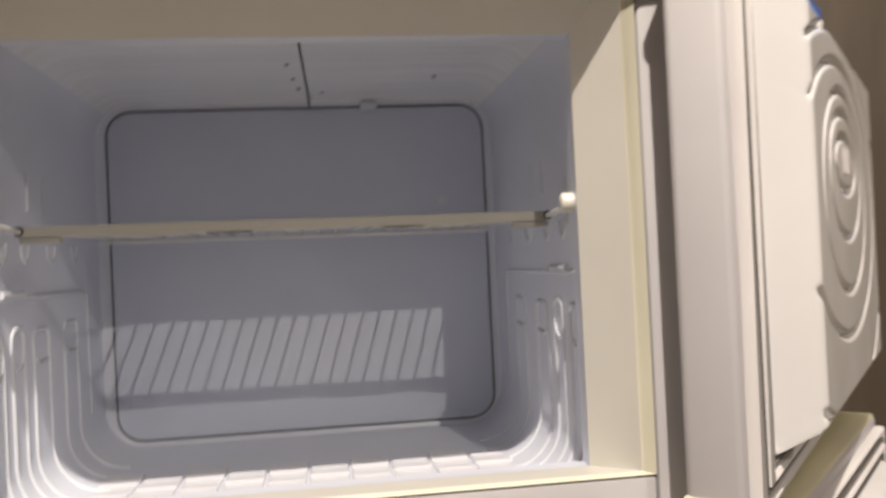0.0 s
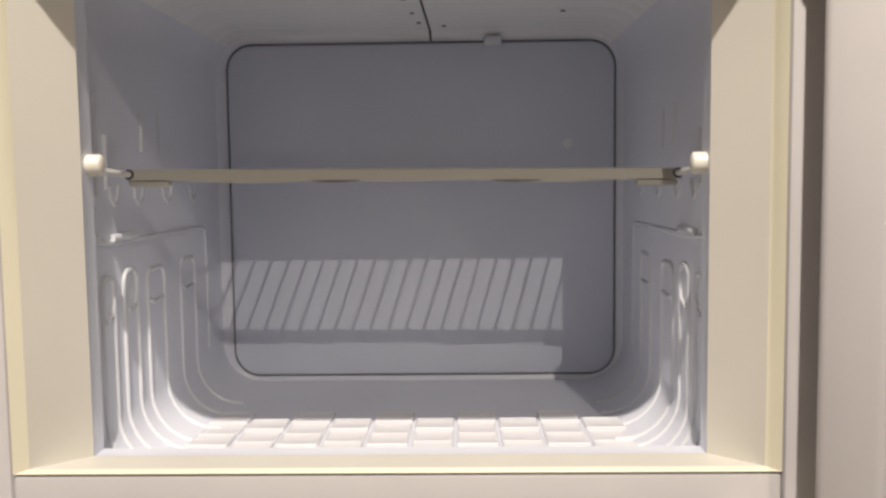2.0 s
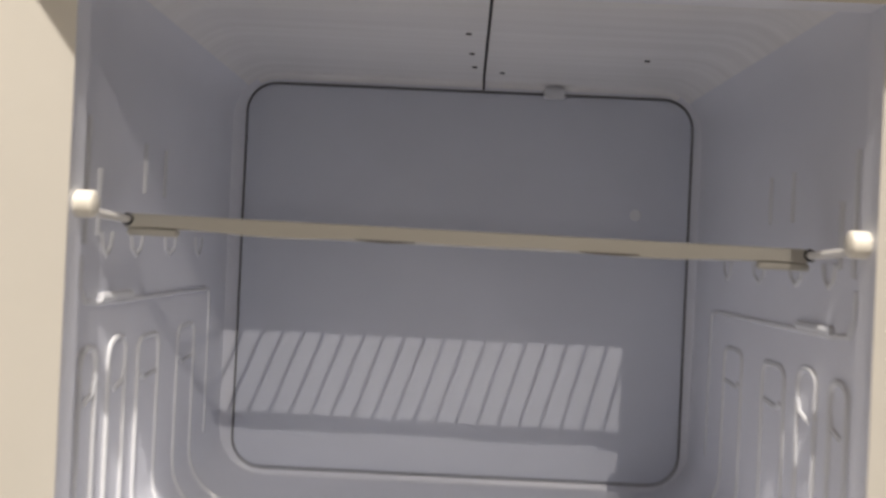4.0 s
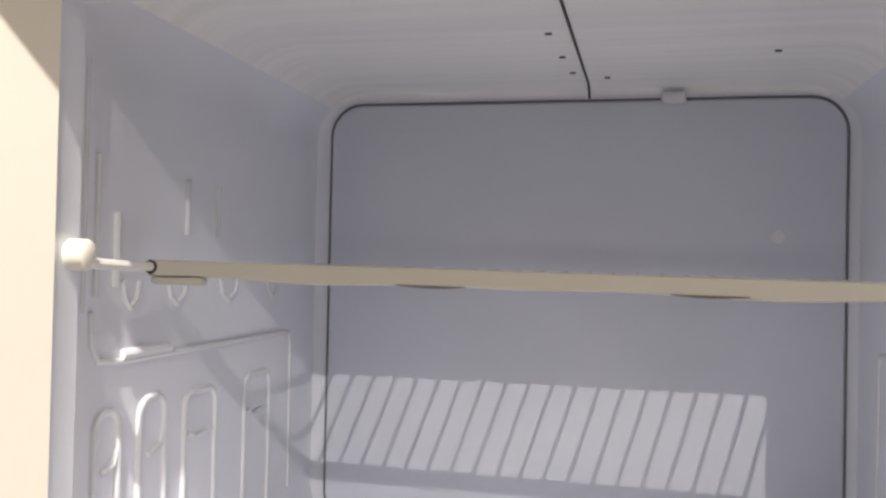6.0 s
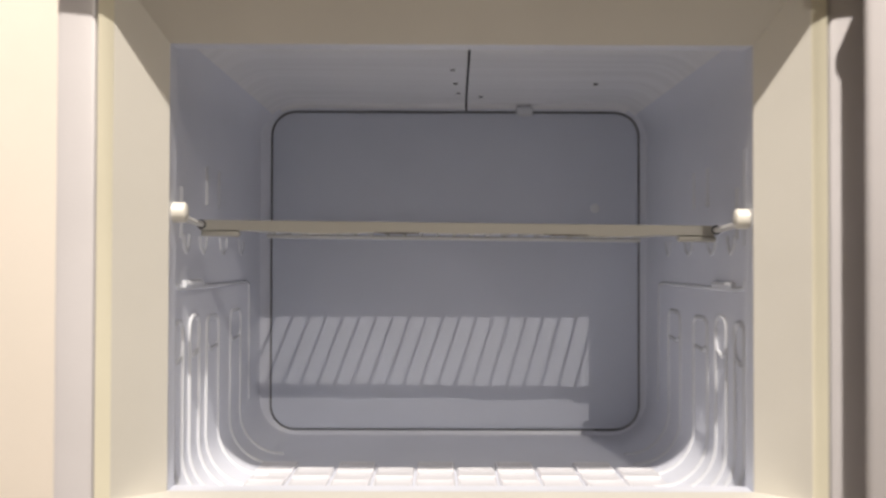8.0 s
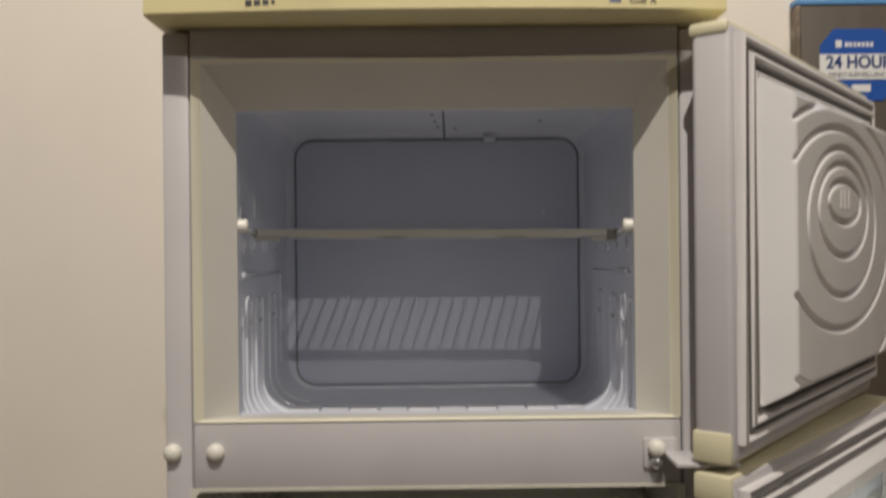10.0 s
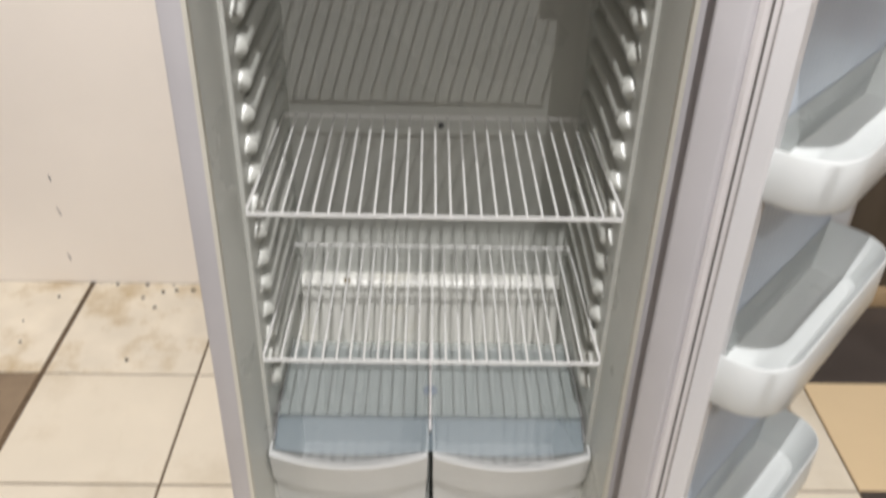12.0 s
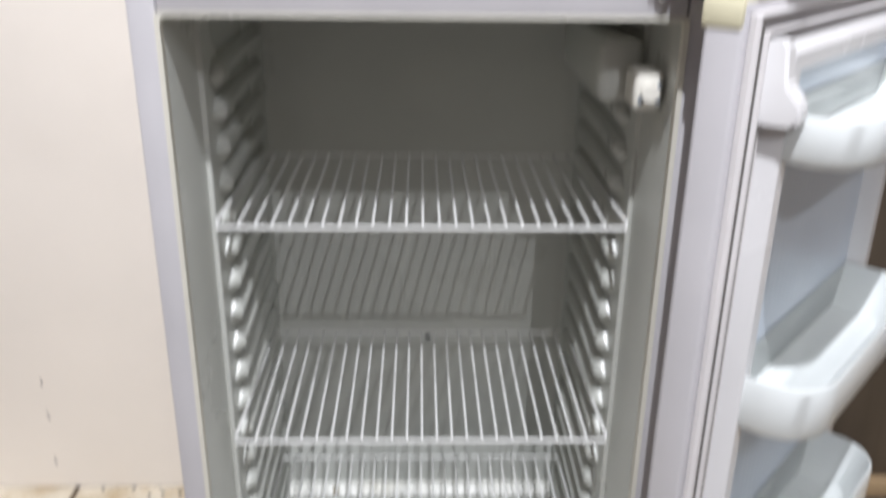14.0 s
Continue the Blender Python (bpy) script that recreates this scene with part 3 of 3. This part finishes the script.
for i in range(121):
    x = rx0 + 0.024 + (rx1 - rx0 - 0.048) * i / 120
    w = 0.0016 * math.cos(x / 0.0165 * 2 * math.pi)
    secs.append([(x, -0.006 + w, rz0 + 0.022), (x, -0.006 + w, 0.52), (x, -0.006, 0.53), (x, -0.006, rz1 - 0.022)])
loft(bm, secs, closed=False)
part("recess_panel", bm, M_DOORBLUE, rd, "recessed door panel, darker and bluer than its frame")


def balcony(zb, h, x0, x1, dout, r=0.062):
    """A door tray: rounded outer corners, thin upright wall, floor."""
    def outline(g, rr):
        pts = [(x0 + g, -0.007)]
        for i in range(9):
            a = math.pi / 2 * i / 8
            pts.append((x0 + g + rr - rr * math.cos(a), -(dout - g - rr + rr * math.sin(a))))
        for i in range(9):
            a = math.pi / 2 * i / 8
            pts.append((x1 - g - rr + rr * math.sin(a), -(dout - g - rr + rr * math.cos(a))))
        pts.append((x1 - g, -0.007))
        return pts
    bm = B()
    o, o2, i_, i2 = outline(0.004, r), outline(0.0, r), outline(0.004, r - 0.004), outline(0.026, r - 0.022)
    secs = [[(x, y, zb) for x, y in outline(0.012, r - 0.01)], [(x, y, zb + 0.004) for x, y in outline(0.004, r - 0.003)], [(x, y, zb + 0.012) for x, y in o2], [(x, y, zb + h - 0.003) for x, y in o2], [(x, y, zb + h) for x, y in outline(0.0015, r)],
            [(x, y, zb + h) for x, y in outline(0.003, r - 0.002)], [(x, y, zb + h - 0.003) for x, y in i_], [(x, y, zb + 0.016) for x, y in i2], [(x, y, zb + 0.010) for x, y in outline(0.034, r - 0.028)]]
    loft(bm, secs)
    n = len(o)
    bm.verts.ensure_lookup_table()
    bm.faces.new([bm.verts[k] for k in range(n)][::-1])
    bm.faces.new([bm.verts[(len(secs) - 1) * n + k] for k in range(n)])
    return bm


for zb, h in ((1.150, 0.052), (0.844, 0.068), (0.552, 0.082), (0.166, 0.088)):
    part("balcony", balcony(zb, h, 0.058, 0.478, 0.110), M_BALCONY, rd, "white plastic door balcony")
# upper balcony's end bracket
bm = B()
loft(bm, [[(0.030, -0.004, z), (0.060, -0.004, z), (0.058, -d, z), (0.036, -d, z)] for z, d in ((1.192, 0.042), (1.196, 0.048), (1.215, 0.048), (1.232, 0.032), (1.268, 0.028), (1.272, 0.024))], cap0=True, cap1=True)
bmesh.ops.bevel(bm, geom=bm.edges[:], offset=0.003, segments=2, affect="EDGES")
part("bracket", bm, M_DOORLINER, rd, "white moulded end bracket")

# ---- things inside ----
# freezer shelf: a cream front rail on a wire grid
fs = thing("freezer_shelf", (0, 0.122, 1.5528), "cream-edged wire shelf across the freezer", "shelf")
fs.rotation_euler.y = 0.0085
bm = B()
secs = []
for i in range(33):
    x = -0.2175 + 0.432 * i / 32
    s = 0.0012 * math.sin(x * 40) * math.sin(x * 13)
    secs.append([(x, -0.004, -0.0052 + s), (x, 0.004, -0.006 + s), (x, 0.008, 0.001), (x, 0.004, 0.0042), (x, -0.003, 0.0034)])
loft(bm, secs, cap0=True, cap1=True)
part("front_rail", bm, M_CREAM, fs, "cream plastic front rail")
for s in (-1, 1):
    part("pivot_rod", tube(B(), [(s * 0.2130, -0.068, 0.002), (s * 0.2145, -0.03, 0.0005), (s * 0.2165, 0.0, 0.0)], 0.0027, 8), M_WIRE, fs)
    part("pivot_knob", dome(B(), (s * 0.2235, -0.072, 0.006), 0.0078, axis=(-s, 0.1, 0), h=0.35, stem=0.013), M_WHITE, fs, "white round pivot knob")
    part("rail_tip", box(B(), *sorted((s * 0.217, s * 0.185)), -0.003, 0.006, -0.010, -0.005, 0.002), M_CREAM, fs)
for s in (-1, 1):
    part("rail_socket", dome(B(), (s * 0.2165, -0.0035, 0.0), 0.0042, h=0.4), M_GROOVE, fs, "dark hole at the rail's end")
# shadow gaps below the rail, drawn as thin dark strips
for x in (-0.052, 0.090):
    part("lug", loft(B(), [[(x + 0.019 * u, y, -0.0056 - 0.0010 * (1 - u * u)), (x + 0.019 * u, y, -0.0050)] for u in (-1, -0.8, -0.4, 0, 0.4, 0.8, 1) for y in (-0.0046,)], closed=False), M_GAP_SHADE, fs, "shaded slot under the rail, drawn as a dark strip")
for i in range(23):
    x = -0.2065 + i * 0.01877
    part("wire", tube(B(), [(x, 0.0, 0.0), (x, 0.265, 0.0015)], 0.0017, 6), M_WIRE, fs)
for y in (0.265,):
    part("cross_wire", tube(B(), [(-0.215, y, -0.002), (0.215, y, -0.002)], 0.0025, 6), M_WIRE, fs)

# wire shelves
def wire_shelf(z, label):
    t = thing("wire_shelf", (0, 0.05, z), label, "shelf", "wire shelves in the fridge")
    fr = [(-0.231, 0.006, 0.006), (-0.231, 0.0, 0.0), (0.231, 0.0, 0.0), (0.231, 0.006, 0.006), (0.226, 0.285, 0.004), (-0.226, 0.285, 0.004)]
    part("frame_wire", tube(B(), fr, 0.0024, 8, closed=True), M_WIRE, t)
    w0 = None
    for i in range(23):
        x = -0.2065 + i * 0.01877
        if w0 is None:
            w = part("wire", tube(B(), [(0, -0.001, -0.001), (0, -0.0005, 0.003), (0, 0.006, 0.0046), (0, 0.285, 0.0066)], 0.0015, 6), M_WIRE, t)
            w0 = w.data
        else:
            w = new("wire", w0)
            w.parent = t
        w.location = (x, 0, 0)
    return t


s1 = wire_shelf(1.044, "white-coated wire shelf resting on the side ribs")
for z in (0.760, 0.528):
    copy_thing(s1, pose(0, 0.05, z))


# crisper drawers
def drawer(cx, label):
    t = thing("vegetable_crisper", (cx, 0, 0.0815), label, "crisper", "crispers under the clear shelf")
    H = 0.240
    bm = B()
    def outline(z, g):
        k = z / H
        hw = 0.1155 - g + 0.006 * k
        yf = 0.122 - 0.045 * k + g
        yb = 0.328 - g
        pts = []
        m = 12
        for i in range(m + 1):
            u = -1 + 2 * i / m
            bow = (0.018 * k + 0.004) * (1 - u * u)
            cr = 0.016 * max(0, abs(u) - 0.86) / 0.14
            pts.append((u * hw, yf - bow + cr * cr * 60 * 0.016, z))
        pts += [(hw, yb, z), (-hw, yb, z)]
        return pts
    zs = [0.0, 0.004, 0.06, 0.12, 0.18, H - 0.004, H]
    secs = [outline(0.0, 0.01)] + [outline(z, 0.0) for z in zs[1:]] + [outline(H, 0.003), outline(H - 0.01, 0.004), outline(0.01, 0.005)]
    loft(bm, secs, cap0=True, cap1=True)
    part("tray", bm, M_DRAWER, t)
    # grip band across the front, lower edge bowed
    bm = B()
    secs = []
    m = 20
    for i in range(m + 1):
        u = -1 + 2 * i / m
        bow = 1 - u * u
        def yf(z):
            k = z / H
            return 0.122 - 0.045 * k - (0.018 * k + 0.004) * bow
        x = u * 0.1205
        zl = 0.176 - 0.020 * bow
        zt = H + 0.002 - 0.004 * bow
        secs.append([(x, yf(zl) + 0.004, zl), (x, yf(zl) - 0.006, zl + 0.001), (x, yf(H) - 0.007, zt - 0.003), (x, yf(H) - 0.0055, zt), (x, yf(H) - 0.0025, zt), (x, yf(H) - 0.001, zt - 0.02), (x, yf(zl) + 0.003, zl + 0.01)])
    loft(bm, secs, cap0=True, cap1=True)
    part("grip_band", bm, M_DRAWER, t)
    for i, (dx, w) in enumerate(((-0.008, 0.010), (0.004, 0.016))):
        part("mark", box(B(), dx - w / 2, dx + w / 2, 0.1075, 0.114, 0.030 + 0.005 * i, 0.034 + 0.005 * i, 0.0005, 1), M_BLUEINK, t)
    return t


drawer(-0.124, "milky grey plastic crisper drawer, empty")
drawer(0.126, "milky grey plastic crisper drawer, empty")

# clear shelf over the drawers
cs = thing("crisper_cover", (0, 0, 0.348), "clear blue-tinted plastic shelf over the drawers", "shelf")
ribs, lips = [], []
for i in range(241):
    x = -0.2375 + 0.475 * i / 240
    u = (abs(x) - 0.119) / 0.119
    bow = 0.010 * (1 - u * u)
    w = 0.0024 * math.cos(x / 0.0148 * 2 * math.pi) if 0.018 < abs(x) < 0.218 else 0.0
    ribs.append([(x, 0.133, 0.0), (x, 0.150, w), (x, 0.312, w), (x, 0.312, -0.004), (x, 0.150, -0.004), (x, 0.133, -0.003)])
    lips.append([(x, 0.080 - bow, -0.0235), (x, 0.124, -0.001), (x, 0.132, 0.001), (x, 0.132, -0.003), (x, 0.126, -0.004), (x, 0.082 - bow, -0.0265)])
part("pane", loft(B(), ribs, cap0=True, cap1=True), M_GLASS, cs, "clear ribbed plastic pane")
part("front_lip", loft(B(), lips, cap0=True, cap1=True), M_GLASS_LIP, cs, "blue-tinted bevelled front lip")
for s in (-1, 1):
    part("edge_rail", tube(B(), [(s * 0.2385, 0.09, -0.014), (s * 0.2385, 0.13, 0.003), (s * 0.2385, 0.312, 0.003)], 0.0028, 8), M_METAL, cs)
part("centre_rail", box(B(), -0.002, 0.002, 0.10, 0.312, -0.002, 0.0025, 0.001, 1), M_GASKET, cs)
part("centre_button", dome(B(), (0.0, 0.19, 0.0), 0.012, axis=(0, 0, 1), h=0.2), M_GASKET_MID, cs)

# ---- beside the fridge: a dark brown door with a notice on it ----
bd = thing("brown_door", (1.25, 0.93, 0), "dark brown panel door with a worn chipped edge", "door")
part("leaf", box(B(), -0.465, 0.55, -0.005, 0.03, 0.05, 2.045, 0.004), M_BROWN, bd)
part("edge_strip", box(B(), -0.475, -0.466, -0.008, 0.03, 0.05, 2.045, 0.002), M_WORNEDGE, bd, "dark worn edge strip with paler chips")
part("base_board", box(B(), -0.475, 0.55, -0.03, 0.03, 0.0, 0.05, 0.004), M_FRAMEWOOD, bd, "tan wooden bottom board")
part("top_strip", box(B(), -0.475, 0.55, -0.006, 0.03, 2.0465, 2.0590, 0.002), M_BLUEPANEL, bd, "thin blue strip")
part("top_panel", box(B(), -0.385, 0.55, -0.004, 0.03, 2.0605, 2.30, 0.004), M_BLUEPANEL, bd, "sky blue panel above the leaf")

sg = thing("notice", (0.906, 0.924, 1.908), "blue and white surveillance notice stuck on the brown door", "sign")
bm = B()
oct_ = [(-0.165, -0.06), (-0.165, 0.09), (-0.105, 0.155), (0.105, 0.155), (0.165, 0.09), (0.165, -0.06), (0.105, -0.125), (-0.105, -0.125)]
loft(bm, [[(x, 0.0005, z) for x, z in oct_], [(x, -0.0015, z) for x, z in oct_]], cap0=True, cap1=True)
part("board", bm, M_SIGNBLUE, sg, soft=False)
part("band", box(B(), -0.168, 0.168, -0.0032, -0.0012, -0.042, 0.056), M_SIGNWHITE, sg)
text("big_lettering", "24 HOUR", 0.068, pose(0.0, -0.0036, 0.002, 90), M_SIGNNAVY, sg, bold=0.0018)
text("small_lettering", "VIDEO SURVEILLANCE", 0.026, pose(0.0, -0.0036, -0.033, 90), M_INK, sg)
bm = B()
for i, w in enumerate((0.014, 0.012, 0.012, 0.012, 0.012, 0.012, 0.012)):
    box(bm, -0.058 + i * 0.018, -0.058 + i * 0.018 + w, -0.0025, -0.001, 0.085, 0.102)
box(bm, -0.098, -0.072, -0.0025, -0.001, 0.083, 0.110)
part("logo_bars", bm, M_SIGNWHITE, sg, soft=False)
part("camera_mark", box(B(), -0.03, 0.05, -0.0025, -0.001, -0.09, -0.062), M_SIGNWHITE, sg, soft=False)

sg.scale = (0.50, 1.0, 0.55)

# ---- ceiling lamps ----
def ceiling_lamp(pos, watts, radius):
    t = thing("ceiling_lamp", (pos[0], pos[1], ZC), "bare bulb socket hanging on a cord under the ceiling", "lamp", "ceiling lamps")
    part("rose", dome(B(), (0, 0, 0), 0.045, axis=(0, 0, -1), h=0.4, stem=0.01), M_WHITE, t)
    part("cord", tube(B(), [(0, 0, -0.01), (0, 0, pos[2] - ZC + 0.06)], 0.004, 6), M_WHITE, t)
    part("socket", dome(B(), (0, 0, pos[2] - ZC + 0.085), 0.018, axis=(0, 0, -1), h=0.3, stem=0.035), M_WHITE, t)
    li = bpy.data.lights.new("bulb_light", "POINT")
    li.energy, li.color, li.shadow_soft_size = watts, LAMP_COLOR, radius
    lo = new("bulb_light", li)
    lo.location = pos
    return t


ceiling_lamp(LAMP_NEAR, W_NEAR, 0.02)
ceiling_lamp(LAMP_FAR, W_FAR, 0.008)

# ---- floor tiles ----
TX, TY, GX, GY, GAP = 0.3425, 0.318, -0.519, -0.022, 0.005
meshes = {}
def tile_at(x0, x1, y0, y1, m):
    key = (round(x1 - x0, 4), round(y1 - y0, 4), m.name)
    if key not in meshes:
        bm = box(B(), 0, x1 - x0, 0, y1 - y0, -0.012, 0.0)
        up = [e for e in bm.edges if all(v.co.z > -0.001 for v in e.verts)]
        bmesh.ops.bevel(bm, geom=up, offset=0.0018, segments=1, affect="EDGES")
        ob = part("tile", bm, m, floor, soft=False)
        meshes[key] = ob.data
    else:
        ob = new("tile", meshes[key])
        ob.parent = floor
    ob.location = (x0, y0, 0)


rest = {}
for i in range(-6, 12):
    for j in range(-20, 3):
        x0, x1 = max(X0, GX + i * TX + GAP / 2), min(X1, GX + (i + 1) * TX - GAP / 2)
        y0, y1 = max(Y0, GY + j * TY + GAP / 2), Y1 if j == 2 else GY + (j + 1) * TY - GAP / 2
        if x1 - x0 < 0.02 or y1 - y0 < 0.01:
            continue
        # unseen floor in front and far left: dark tiles added to cut bounce light
        if i < -4 or j < -2:
            m = M_TILE_DARK
        elif i >= 4:
            m = M_TILE_DARK if (i + j) % 2 == 0 else M_TILE_SAND
        elif i <= -2:
            m = M_TILE_BROWN if j < 2 else M_TILE_DIRTY
        elif j >= 2 and i < 0:
            m = M_TILE_DIRTY
        else:
            m = M_TILE
        if -4 < i < 7 and j > -5:
            tile_at(x0, x1 - (0.008 if i == -2 else 0.0), y0, y1, m)
        else:
            box(rest.setdefault(m.name, B()), x0, x1, y0, y1, -0.012, 0.0)
for key, bm in rest.items():
    part("far_tile", bm, bpy.data.materials[key], floor, soft=False)["kind"] = "stuff"

# specks of dirt swept against the wall, and a cracked tile edge
bm = B()
rnd = random.Random(5)
for x, y in ((-0.69, 0.66), (-0.676, 0.925), (-0.724, 0.955), (-0.657, 0.955), (-0.602, 0.934), (-0.644, 0.933), (-0.93, 0.90), (-0.80, 0.955), (-0.98, 0.80), (-0.955, 0.72), (-0.72, 0.90), (-0.68, 0.86)):
    r = rnd.uniform(0.003, 0.0065)
    dome(bm, (x, y, 0.0), r, axis=(0, 0, 1), h=rnd.uniform(0.25, 0.6), n=7, rings=3)
tagged(part("floor_debris", bm, M_SCUFF), "dark crumbs of dirt on the tiles by the wall", "dirt", kind="stuff")
bm = B()
for pts in (((0.098, -0.022), (0.104, 0.012), (0.128, 0.040)), ((0.166, -0.022), (0.150, -0.034))):
    tube(bm, [(x, y, 0.0004) for x, y in pts], 0.0013, 5)
part("crack", bm, M_SCUFF, floor)
